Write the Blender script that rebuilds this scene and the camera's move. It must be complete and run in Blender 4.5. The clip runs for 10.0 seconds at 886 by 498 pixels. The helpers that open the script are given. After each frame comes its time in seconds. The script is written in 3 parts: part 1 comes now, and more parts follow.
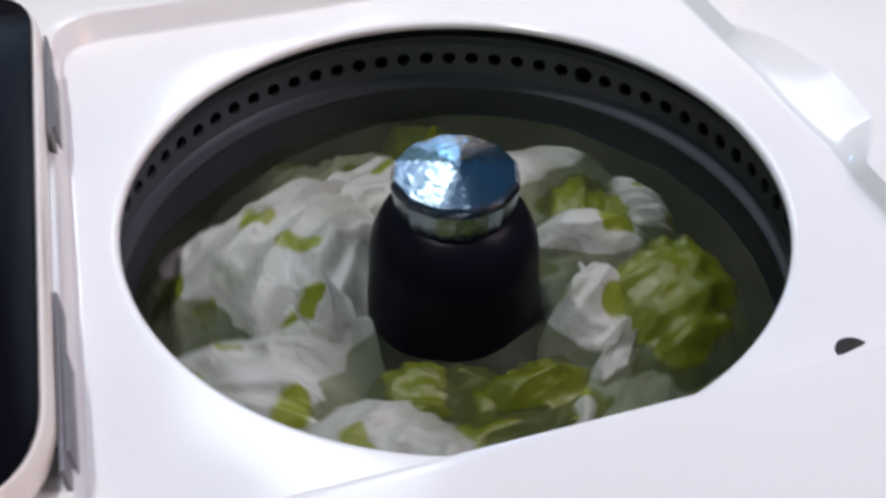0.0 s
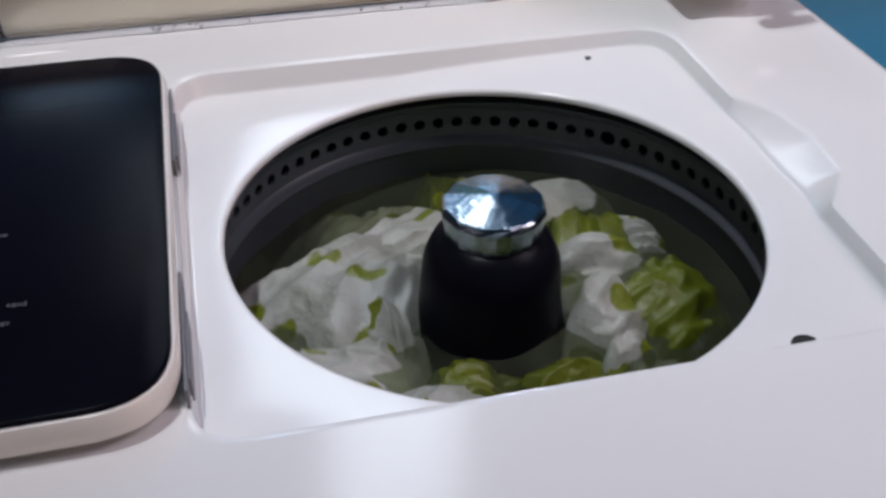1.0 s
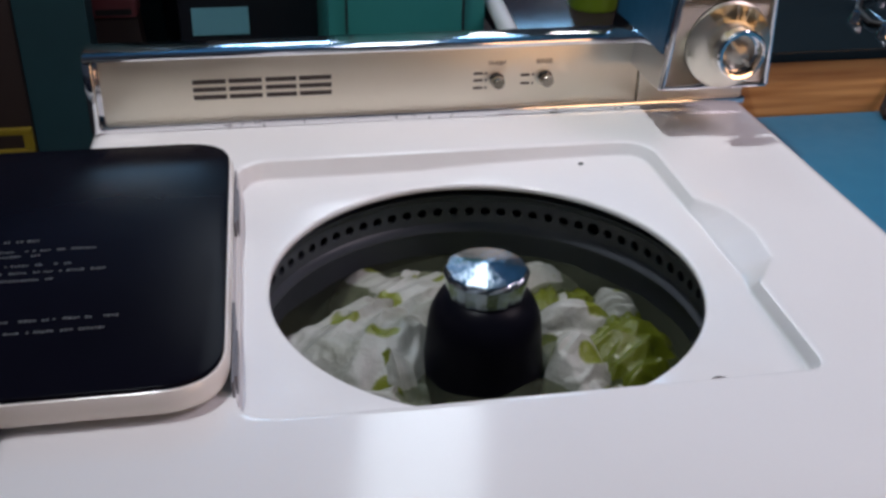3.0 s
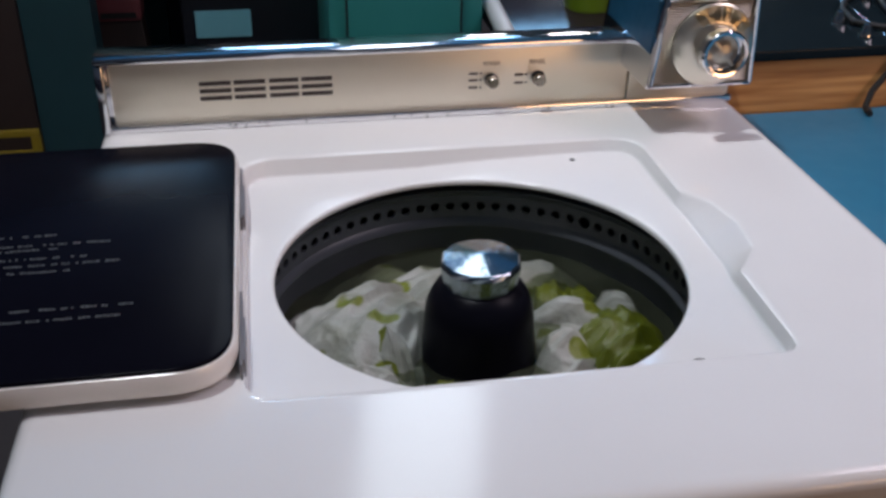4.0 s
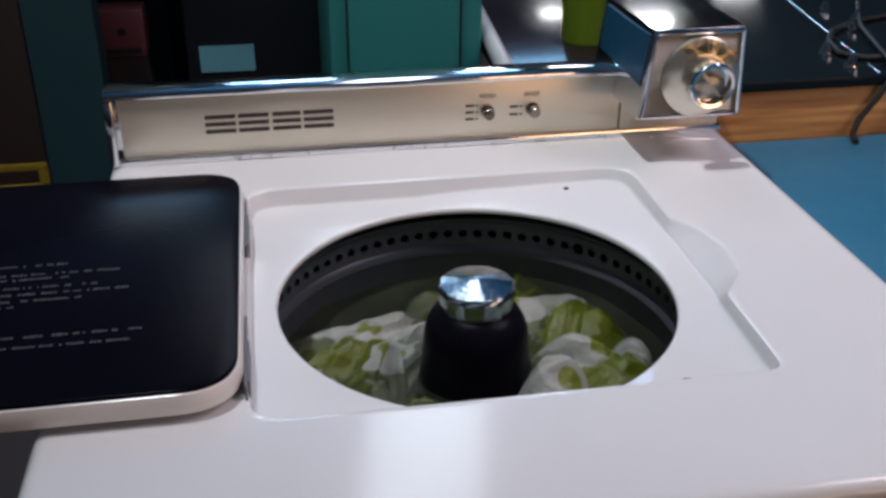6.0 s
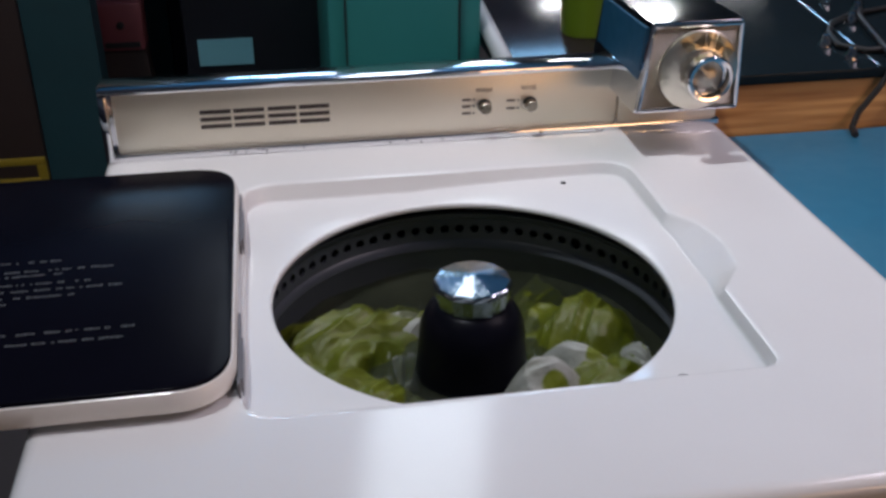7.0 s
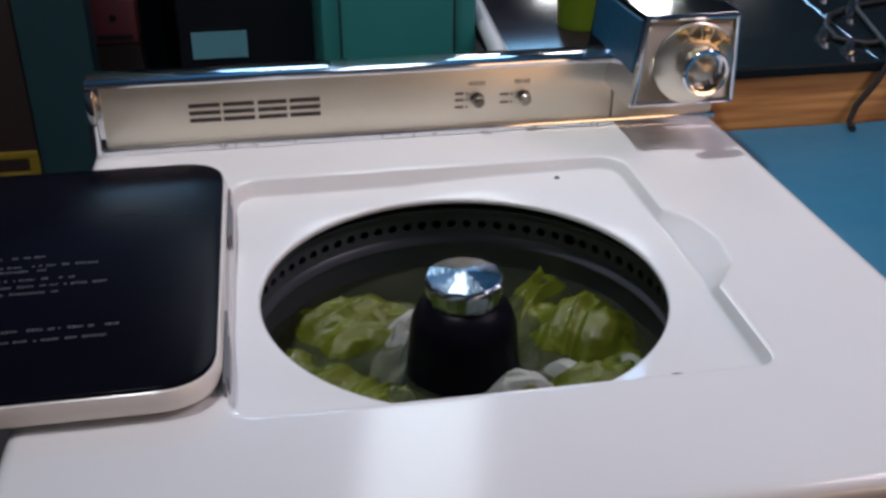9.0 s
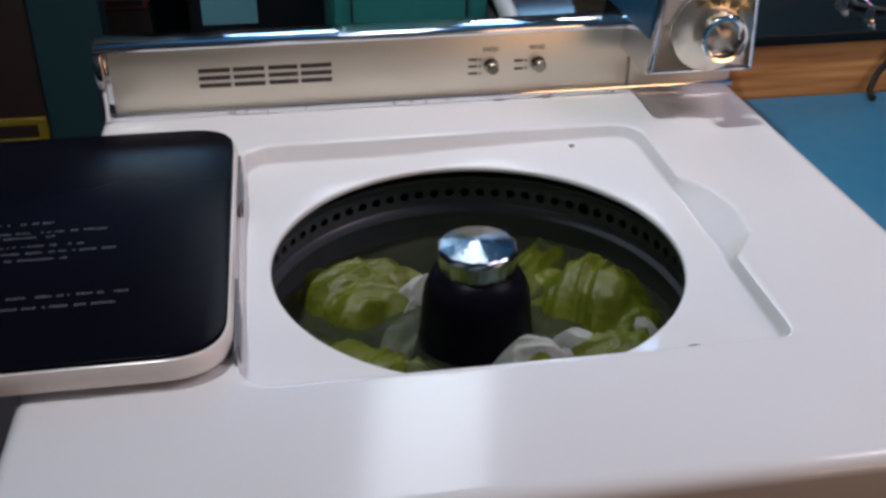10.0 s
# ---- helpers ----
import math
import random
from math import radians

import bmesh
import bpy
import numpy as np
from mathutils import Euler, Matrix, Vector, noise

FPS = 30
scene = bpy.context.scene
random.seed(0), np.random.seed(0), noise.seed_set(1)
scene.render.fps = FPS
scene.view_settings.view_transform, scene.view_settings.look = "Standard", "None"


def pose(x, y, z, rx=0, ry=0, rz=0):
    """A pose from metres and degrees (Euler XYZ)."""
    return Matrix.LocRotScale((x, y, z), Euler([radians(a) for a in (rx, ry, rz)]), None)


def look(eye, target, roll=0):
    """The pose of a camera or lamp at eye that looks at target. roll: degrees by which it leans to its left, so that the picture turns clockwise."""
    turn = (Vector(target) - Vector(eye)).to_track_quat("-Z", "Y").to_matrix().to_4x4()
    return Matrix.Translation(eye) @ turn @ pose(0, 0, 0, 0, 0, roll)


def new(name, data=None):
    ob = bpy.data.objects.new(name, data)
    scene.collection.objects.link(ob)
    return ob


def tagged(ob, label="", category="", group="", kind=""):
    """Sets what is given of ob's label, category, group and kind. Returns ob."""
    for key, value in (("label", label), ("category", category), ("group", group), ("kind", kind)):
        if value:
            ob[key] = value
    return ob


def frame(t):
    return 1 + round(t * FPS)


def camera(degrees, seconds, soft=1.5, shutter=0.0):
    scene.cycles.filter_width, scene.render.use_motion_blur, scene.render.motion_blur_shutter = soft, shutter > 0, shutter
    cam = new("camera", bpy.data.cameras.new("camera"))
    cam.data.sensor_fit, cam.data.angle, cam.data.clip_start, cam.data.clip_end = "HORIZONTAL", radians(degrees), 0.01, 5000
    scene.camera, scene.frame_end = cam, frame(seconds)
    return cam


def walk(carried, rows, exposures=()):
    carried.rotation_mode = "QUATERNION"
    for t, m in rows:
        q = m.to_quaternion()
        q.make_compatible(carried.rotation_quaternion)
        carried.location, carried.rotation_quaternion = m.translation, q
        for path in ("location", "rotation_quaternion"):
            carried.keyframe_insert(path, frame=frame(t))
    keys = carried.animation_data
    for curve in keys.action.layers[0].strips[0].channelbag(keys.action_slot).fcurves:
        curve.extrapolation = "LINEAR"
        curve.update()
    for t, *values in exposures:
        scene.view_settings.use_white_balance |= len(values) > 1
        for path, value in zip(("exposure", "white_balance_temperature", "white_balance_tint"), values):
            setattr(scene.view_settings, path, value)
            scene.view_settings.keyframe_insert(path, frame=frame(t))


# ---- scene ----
cam = camera(46.95, 10.0, soft=3.0, shutter=0.5)
PATH = [
    (0, (0.1996, -0.6959, 1.2288), (0.4230, 0.0145, 0.5613), 0.35),
    (0.5, (0.1682, -0.7580, 1.2522), (0.4153, -0.0127, 0.6330), 0.01),
    (1, (0.1726, -0.8182, 1.2697), (0.3611, -0.0358, 0.6761), 0.05),
    (1.5, (0.1822, -0.8877, 1.2885), (0.3642, -0.0744, 0.7359), 0.96),
    (2, (0.1835, -0.9306, 1.3048), (0.3482, -0.0895, 0.7897), 0.91),
    (2.5, (0.1741, -0.9603, 1.3122), (0.3387, -0.1085, 0.8149), 0.89),
    (3, (0.1731, -0.9801, 1.3171), (0.3272, -0.1227, 0.8261), 1.09),
    (4.5, (0.1694, -1.0355, 1.3379), (0.3194, -0.1772, 0.8471), 0.46),
    (5, (0.1679, -1.0451, 1.3412), (0.3134, -0.1737, 0.8727), 0.25),
    (5.5, (0.1685, -1.0505, 1.3426), (0.3194, -0.1766, 0.8806), 0.35),
    (7, (0.1782, -1.0449, 1.3433), (0.3263, -0.1753, 0.8722), -0.02),
    (7.5, (0.1792, -1.0423, 1.3423), (0.3310, -0.1732, 0.8716), 0.18),
    (8, (0.1815, -1.0386, 1.3426), (0.3324, -0.1682, 0.8741), 0.16),
    (8.5, (0.1847, -1.0354, 1.3398), (0.3323, -0.1660, 0.8681), -0.09),
    (9, (0.1857, -1.0332, 1.3390), (0.3358, -0.1671, 0.8623), 0.09),
    (9.5, (0.1822, -1.0287, 1.3363), (0.3285, -0.1679, 0.8488), 0.13),
    (10, (0.1837, -1.0225, 1.3318), (0.3231, -0.1692, 0.8295), 0.17),
]
walk(cam, [(t, look(eye, target, roll)) for t, eye, target, roll in PATH], exposures=[(0, 0.58), (0.5, 0.08), (1.0, 0.18), (2.0, 0.18), (4.5, 0.13), (7.0, 0.08), (10.0, 0.08)])

# ---------------------------------------------------------------- world and light
world = bpy.data.worlds.new("world")
scene.world = world
world.use_nodes = True
world.node_tree.nodes["Background"].inputs["Color"].default_value = (0.55, 0.62, 0.75, 1)
world.node_tree.nodes["Background"].inputs["Strength"].default_value = 0.035


def area_lamp(name, eye, target, w, h, power, color):
    data = bpy.data.lights.new(name, "AREA")
    data.shape, data.size, data.size_y, data.energy, data.color = "RECTANGLE", w, h, power, color
    ob = new(name, data)
    ob.matrix_world = look(eye, target)
    return ob


KEY = area_lamp("hall_spotlight", (-0.19, -0.37, 3.2), (0.60, 0.0, 0.9), 0.11, 0.11, 3.8, (0.90, 0.93, 1.0))
KEY.data.spread = radians(66)
RIGHT = area_lamp("soft_fill_light", (1.75, -0.55, 2.5), (0.5, -0.3, 0.9), 0.8, 0.8, 15, (1.0, 0.84, 0.96))
PANEL = area_lamp("ceiling_panel_light", (0.60, 1.75, 2.95), (0.35, 0.0, 0.9), 0.42, 1.2, 8.5, (0.80, 0.90, 1.0))
WARM = area_lamp("warm_hall_light", (1.5, -1.8, 0.97), (0.5, -0.6, 0.85), 0.9, 0.3, 5.0, (1.0, 0.56, 0.28))
FAR = [area_lamp("far_light", at, (0.6, 0.0, 0.9), 0.32, 0.16, 3.5, (0.95, 0.97, 1.0)) for at in ((0.57, 5.3, 2.75), (1.74, 5.3, 2.06), (2.6, 5.3, 2.48))]
TUBE = area_lamp("tube_light", (0.15, 3.95, 3.0), (0.3, -0.15, 0.9), 0.60, 0.10, 2, (0.92, 0.97, 1.0))
RED = area_lamp("red_sign_light", (-0.19, 5.3, 2.75), (0.5, 0.0, 0.9), 0.30, 0.16, 2.5, (1.0, 0.05, 0.04))
# added fill with no known source, brightens the displays behind the machine
BACKDROP_FILL = area_lamp("soft_fill_light", (-1.2, -0.9, 3.2), (-0.1, 1.5, 0.7), 0.8, 0.8, 3.4, (1.0, 0.96, 0.94))
BACKDROP_FILL.data.spread = radians(60)
COVE = area_lamp("blue_cove_light", (0.4, 3.6, 2.5), (0.4, 1.2, 3.4), 2.5, 0.3, 26, (0.30, 0.62, 1.0))


# ---------------------------------------------------------------- materials
def material(name, color, rough=0.5, metal=0.0, vary=0.0, scale=20.0, bump=0.0, bump_scale=200.0, coat=0.0, ior=1.5):
    m = bpy.data.materials.new(name)
    m.use_nodes = True
    nt = m.node_tree
    p = nt.nodes["Principled BSDF"]
    p.inputs["Base Color"].default_value = (*color, 1)
    p.inputs["Roughness"].default_value = rough
    p.inputs["Metallic"].default_value = metal
    p.inputs["IOR"].default_value = ior
    p.inputs["Coat Weight"].default_value = coat
    tc = nt.nodes.new("ShaderNodeTexCoord")
    if vary:
        n1 = nt.nodes.new("ShaderNodeTexNoise")
        n1.inputs["Scale"].default_value, n1.inputs["Detail"].default_value = scale, 6
        nt.links.new(tc.outputs["Object"], n1.inputs["Vector"])
        mix = nt.nodes.new("ShaderNodeMix")
        mix.data_type = "RGBA"
        mix.inputs["A"].default_value = (*[c * (1 - vary) for c in color], 1)
        mix.inputs["B"].default_value = (*[min(1, c * (1 + vary * 0.6)) for c in color], 1)
        nt.links.new(n1.outputs["Fac"], mix.inputs["Factor"])
        nt.links.new(mix.outputs["Result"], p.inputs["Base Color"])
        r = nt.nodes.new("ShaderNodeMapRange")
        r.inputs["To Min"].default_value, r.inputs["To Max"].default_value = rough * 0.8, min(1, rough * 1.25)
        n2 = nt.nodes.new("ShaderNodeTexNoise")
        n2.inputs["Scale"].default_value, n2.inputs["Detail"].default_value = scale * 4.3, 4
        nt.links.new(tc.outputs["Object"], n2.inputs["Vector"])
        nt.links.new(n2.outputs["Fac"], r.inputs["Value"])
        nt.links.new(r.outputs["Result"], p.inputs["Roughness"])
    if bump:
        b = nt.nodes.new("ShaderNodeBump")
        b.inputs["Strength"].default_value, b.inputs["Distance"].default_value = bump, 0.002
        n3 = nt.nodes.new("ShaderNodeTexNoise")
        n3.inputs["Scale"].default_value, n3.inputs["Detail"].default_value = bump_scale, 5
        nt.links.new(tc.outputs["Object"], n3.inputs["Vector"])
        nt.links.new(n3.outputs["Fac"], b.inputs["Height"])
        nt.links.new(b.outputs["Normal"], p.inputs["Normal"])
    return m


ENAMEL = material("white_enamel", (0.80, 0.79, 0.78), 0.13, vary=0.04, scale=9, bump=0.10, bump_scale=22)
ENAMEL_LID = material("white_lid_enamel", (0.80, 0.78, 0.74), 0.2, vary=0.05, scale=12)
BLACK_ENAMEL = material("black_lid_lining", (0.004, 0.004, 0.008), 0.22, vary=0.3, scale=14, ior=1.09)
CHROME = material("chrome", (0.78, 0.78, 0.80), 0.10, 1.0, vary=0.05, scale=40, bump=0.015, bump_scale=90)
CHROME_CAP = material("wet_chrome", (0.40, 0.47, 0.53), 0.15, 1.0, vary=0.08, scale=60, bump=0.20, bump_scale=190)
CREAM = material("champagne_metal_panel", (0.80, 0.75, 0.63), 0.36, 0.4, vary=0.06, scale=18)
# gold side of the brushed dial's reflection, put into the colour
GOLD_SHEEN = material("brushed_gold_sheen", (0.74, 0.62, 0.38), 0.32, 1.0)
tangent = GOLD_SHEEN.node_tree.nodes.new("ShaderNodeTangent")
tangent.direction_type, tangent.axis = "RADIAL", "Y"
GOLD_SHEEN.node_tree.nodes["Principled BSDF"].inputs["Anisotropic"].default_value = 0.8
GOLD_SHEEN.node_tree.nodes["Principled BSDF"].inputs["Anisotropic Rotation"].default_value = 0.25
GOLD_SHEEN.node_tree.links.new(tangent.outputs["Tangent"], GOLD_SHEEN.node_tree.nodes["Principled BSDF"].inputs["Tangent"])
# pale side of the same dial reflection, also held in the colour
DIAL = material("pale_sheen_dial", (0.74, 0.69, 0.58), 0.34, 1.0, vary=0.08, scale=60)
DARK_CHROME = material("dark_chrome", (0.30, 0.27, 0.22), 0.22, 1.0, vary=0.1, scale=60)
SILVER_PLATE = material("ribbed_silver_plate", (0.42, 0.40, 0.35), 0.38, 0.8, vary=0.1, scale=70)
INK = material("dark_ink", (0.05, 0.04, 0.035), 0.5)
WHITE_INK = material("white_print", (0.075, 0.075, 0.08), 0.6, vary=0.5, scale=60)
POST = material("black_agitator_plastic", (0.005, 0.005, 0.009), 0.34, vary=0.2, scale=30, ior=1.16)
TUB_GREY = material("grey_porcelain_basket", (0.080, 0.090, 0.106), 0.36, vary=0.25, scale=16)
TUB_DARK = material("dark_outer_tub", (0.03, 0.03, 0.033), 0.5, vary=0.3, scale=16)
HINGE = material("worn_hinge_metal", (0.20, 0.20, 0.22), 0.55, 0.3, vary=0.25, scale=80)
DARK = material("dark_slot", (0.01, 0.01, 0.01), 0.6)
BLUE = material("blue_laminate", (0.022, 0.15, 0.25), 0.42, vary=0.08, scale=10)
BLUE_DARK = material("dark_blue_paint", (0.010, 0.060, 0.115), 0.4, vary=0.1, scale=20)
GLASS_TOP = material("black_glossy_top", (0.010, 0.016, 0.02), 0.08, vary=0.25, scale=8, ior=1.13)
TEAL = material("teal_paint", (0.03, 0.22, 0.21), 0.42, vary=0.12, scale=6)
TEAL_DARK = material("dark_teal_paint", (0.012, 0.045, 0.055), 0.5, vary=0.2, scale=6)
NAVY = material("black_paint", (0.008, 0.009, 0.014), 0.4, vary=0.2, scale=6)
LABEL_BLUE = material("pale_blue_card", (0.16, 0.42, 0.52), 0.6, vary=0.05, scale=8)
PINK = material("red_plastic", (0.17, 0.045, 0.05), 0.45, vary=0.15, scale=12)
TAUPE = material("taupe_plastic", (0.032, 0.021, 0.018), 0.5, vary=0.15, scale=12)
YELLOW = material("yellow_paint", (0.22, 0.16, 0.01), 0.5, vary=0.15, scale=12)
LIME = material("lime_plastic", (0.22, 0.36, 0.02), 0.35, vary=0.08, scale=8)
PLUM = material("dark_plum_gloss", (0.03, 0.018, 0.024), 0.15, vary=0.2, scale=6)
WHITE_PAINT = material("white_trim", (0.75, 0.75, 0.75), 0.4, vary=0.05, scale=9)
CABLE = material("black_rubber", (0.01, 0.01, 0.01), 0.5)
FLOOR = material("dark_hall_floor", (0.07, 0.065, 0.07), 0.4, vary=0.25, scale=3)
CEIL = material("blue_grey_ceiling", (0.12, 0.32, 0.48), 0.8, vary=0.1, scale=2)
WALL = material("blue_hall_wall", (0.26, 0.30, 0.34), 0.8, vary=0.15, scale=2)
LAMP_CASE = material("grey_lamp_case", (0.3, 0.3, 0.3), 0.5)
CLEAR = material("clear_knob_plastic", (0.9, 0.9, 0.88), 0.06, ior=1.49)
CLEAR.node_tree.nodes["Principled BSDF"].inputs["Transmission Weight"].default_value = 0.9


def wood_material():
    m = material("honey_oak", (0.50, 0.24, 0.075), 0.42)
    nt = m.node_tree
    p = nt.nodes["Principled BSDF"]
    tc = nt.nodes.new("ShaderNodeTexCoord")
    mp = nt.nodes.new("ShaderNodeMapping")
    mp.inputs["Scale"].default_value = (2.5, 30, 45)
    n = nt.nodes.new("ShaderNodeTexNoise")
    n.inputs["Scale"].default_value, n.inputs["Detail"].default_value = 2.5, 8
    ramp = nt.nodes.new("ShaderNodeValToRGB")
    ramp.color_ramp.elements[0].position, ramp.color_ramp.elements[0].color = 0.3, (0.30, 0.115, 0.03, 1)
    ramp.color_ramp.elements[1].position, ramp.color_ramp.elements[1].color = 0.7, (0.60, 0.30, 0.10, 1)
    nt.links.new(tc.outputs["Object"], mp.inputs["Vector"])
    nt.links.new(mp.outputs["Vector"], n.inputs["Vector"])
    nt.links.new(n.outputs["Fac"], ramp.inputs["Fac"])
    nt.links.new(ramp.outputs["Color"], p.inputs["Base Color"])
    return m


WOOD = wood_material()


def cloth_material(name, ground, print_color, share, scale):
    """Wet cotton: a print of scattered spots (share of the cells that carry one), blotchy soaking and a fine weave."""
    m = material(name, ground, 0.42, coat=0.18)
    nt = m.node_tree
    p = nt.nodes["Principled BSDF"]
    p.inputs["Coat Roughness"].default_value = 0.08
    tc = nt.nodes.new("ShaderNodeTexCoord")
    wob = nt.nodes.new("ShaderNodeTexNoise")
    wob.inputs["Scale"].default_value, wob.inputs["Detail"].default_value = 30, 2
    nt.links.new(tc.outputs["Object"], wob.inputs["Vector"])
    shift = nt.nodes.new("ShaderNodeMix")
    shift.data_type, shift.blend_type = "RGBA", "LINEAR_LIGHT"
    shift.inputs["Factor"].default_value = 0.012
    nt.links.new(tc.outputs["Object"], shift.inputs["A"])
    nt.links.new(wob.outputs["Color"], shift.inputs["B"])
    vo = nt.nodes.new("ShaderNodeTexVoronoi")
    vo.inputs["Scale"].default_value = scale
    nt.links.new(shift.outputs["Result"], vo.inputs["Vector"])
    spot = nt.nodes.new("ShaderNodeMapRange")
    spot.inputs["From Min"].default_value, spot.inputs["From Max"].default_value = 0.43, 0.36
    nt.links.new(vo.outputs["Distance"], spot.inputs["Value"])
    split = nt.nodes.new("ShaderNodeSeparateColor")
    nt.links.new(vo.outputs["Color"], split.inputs["Color"])
    chosen = nt.nodes.new("ShaderNodeMath")
    chosen.operation = "LESS_THAN"
    chosen.inputs[1].default_value = share
    nt.links.new(split.outputs["Red"], chosen.inputs[0])
    both = nt.nodes.new("ShaderNodeMath")
    both.operation = "MULTIPLY"
    nt.links.new(spot.outputs["Result"], both.inputs[0])
    nt.links.new(chosen.outputs["Value"], both.inputs[1])
    dye = nt.nodes.new("ShaderNodeMix")
    dye.data_type = "RGBA"
    dye.inputs["A"].default_value, dye.inputs["B"].default_value = (*ground, 1), (*print_color, 1)
    nt.links.new(both.outputs["Value"], dye.inputs["Factor"])
    n = nt.nodes.new("ShaderNodeTexNoise")
    n.inputs["Scale"].default_value, n.inputs["Detail"].default_value = 26, 7
    nt.links.new(tc.outputs["Object"], n.inputs["Vector"])
    soak = nt.nodes.new("ShaderNodeValToRGB")
    soak.color_ramp.elements[0].position, soak.color_ramp.elements[0].color = 0.32, (0.55, 0.58, 0.48, 1)
    soak.color_ramp.elements[1].position, soak.color_ramp.elements[1].color = 0.62, (1, 1, 1, 1)
    nt.links.new(n.outputs["Fac"], soak.inputs["Fac"])
    mix = nt.nodes.new("ShaderNodeMix")
    mix.data_type, mix.blend_type = "RGBA", "MULTIPLY"
    mix.inputs["Factor"].default_value = 0.75
    nt.links.new(dye.outputs["Result"], mix.inputs["A"])
    nt.links.new(soak.outputs["Color"], mix.inputs["B"])
    nt.links.new(mix.outputs["Result"], p.inputs["Base Color"])
    b = nt.nodes.new("ShaderNodeBump")
    b.inputs["Strength"].default_value, b.inputs["Distance"].default_value = 0.8, 0.004
    n3 = nt.nodes.new("ShaderNodeTexNoise")
    n3.inputs["Scale"].default_value, n3.inputs["Detail"].default_value = 85, 7
    nt.links.new(tc.outputs["Object"], n3.inputs["Vector"])
    nt.links.new(n3.outputs["Fac"], b.inputs["Height"])
    nt.links.new(b.outputs["Normal"], p.inputs["Normal"])
    nt.links.new(b.outputs["Normal"], p.inputs["Coat Normal"])
    return m


WHITE_CLOTH = cloth_material("white_printed_cotton", (0.39, 0.395, 0.36), (0.17, 0.20, 0.012), 0.42, 31)
GREEN_CLOTH = cloth_material("green_cotton", (0.125, 0.148, 0.007), (0.24, 0.26, 0.13), 0.04, 34)


def water_material():
    m = material("murky_wash_water", (0.060, 0.066, 0.044), 0.08, vary=0.5, scale=14, ior=1.33)
    nt = m.node_tree
    p = nt.nodes["Principled BSDF"]
    tc = nt.nodes.new("ShaderNodeTexCoord")
    n = nt.nodes.new("ShaderNodeTexNoise")
    n.inputs["Scale"].default_value, n.inputs["Detail"].default_value = 45, 6
    b = nt.nodes.new("ShaderNodeBump")
    b.inputs["Strength"].default_value, b.inputs["Distance"].default_value = 0.8, 0.008
    nt.links.new(tc.outputs["Object"], n.inputs["Vector"])
    nt.links.new(n.outputs["Fac"], b.inputs["Height"])
    nt.links.new(b.outputs["Normal"], p.inputs["Normal"])
    clear, mix = nt.nodes.new("ShaderNodeBsdfTransparent"), nt.nodes.new("ShaderNodeMixShader")
    clear.inputs["Color"].default_value = (0.86, 0.90, 0.74, 1)
    n2, depth = nt.nodes.new("ShaderNodeTexNoise"), nt.nodes.new("ShaderNodeMapRange")
    n2.inputs["Scale"].default_value = 16
    depth.inputs["From Min"].default_value, depth.inputs["From Max"].default_value = 0.3, 0.7
    depth.inputs["To Min"].default_value, depth.inputs["To Max"].default_value = 0.26, 0.60
    nt.links.new(tc.outputs["Object"], n2.inputs["Vector"])
    nt.links.new(n2.outputs["Fac"], depth.inputs["Value"])
    nt.links.new(depth.outputs["Result"], mix.inputs["Fac"])
    nt.links.new(clear.outputs["BSDF"], mix.inputs[1])
    nt.links.new(p.outputs["BSDF"], mix.inputs[2])
    nt.links.new(mix.outputs["Shader"], nt.nodes["Material Output"].inputs["Surface"])
    return m


WATER = water_material()


# ---------------------------------------------------------------- mesh helpers
def mesh_object(name, bm, mat, smooth=True, crease=38):
    bmesh.ops.recalc_face_normals(bm, faces=bm.faces)
    me = bpy.data.meshes.new(name)
    bm.to_mesh(me)
    bm.free()
    me.materials.append(mat)
    if smooth:
        me.shade_smooth()
        me.set_sharp_from_angle(angle=radians(crease))
    return new(name, me)


def part(name, bm, mat, parent, label="", smooth=True):
    ob = mesh_object(name, bm, mat, smooth)
    ob.parent = parent
    if label:
        ob["label"] = label
    return ob


def thing(name, at, label, category, group="", kind=""):
    ob = new(name)
    ob.matrix_world = pose(*at)
    ob.empty_display_size = 0.05
    return tagged(ob, label, category, group, kind)


def box(bm, x0, x1, y0, y1, z0, z1, bevel=0.0, segments=2):
    vs = [bm.verts.new((x, y, z)) for z in (z0, z1) for x, y in ((x0, y0), (x1, y0), (x1, y1), (x0, y1))]
    fs = [bm.faces.new([vs[i] for i in f]) for f in ((3, 2, 1, 0), (4, 5, 6, 7), (0, 1, 5, 4), (1, 2, 6, 5), (2, 3, 7, 6), (3, 0, 4, 7))]
    if bevel:
        edges = list({e for f in fs for e in f.edges})
        bmesh.ops.bevel(bm, geom=edges, offset=bevel, segments=segments, affect="EDGES", profile=0.5)
    return bm


def boxes(*rows, bevel=0.0):
    bm = bmesh.new()
    for r in rows:
        box(bm, *r, bevel=bevel)
    return bm


def loops(bm, rings, close_first=False, close_last=False):
    """Skin a list of vertex rings of equal length."""
    rows = [[bm.verts.new(p) for p in ring] for ring in rings]
    n = len(rows[0])
    for a, b in zip(rows, rows[1:]):
        for i in range(n):
            bm.faces.new((a[i], a[(i + 1) % n], b[(i + 1) % n], b[i]))
    if close_first:
        bm.faces.new(rows[0][::-1])
    if close_last:
        bm.faces.new(rows[-1])
    return rows


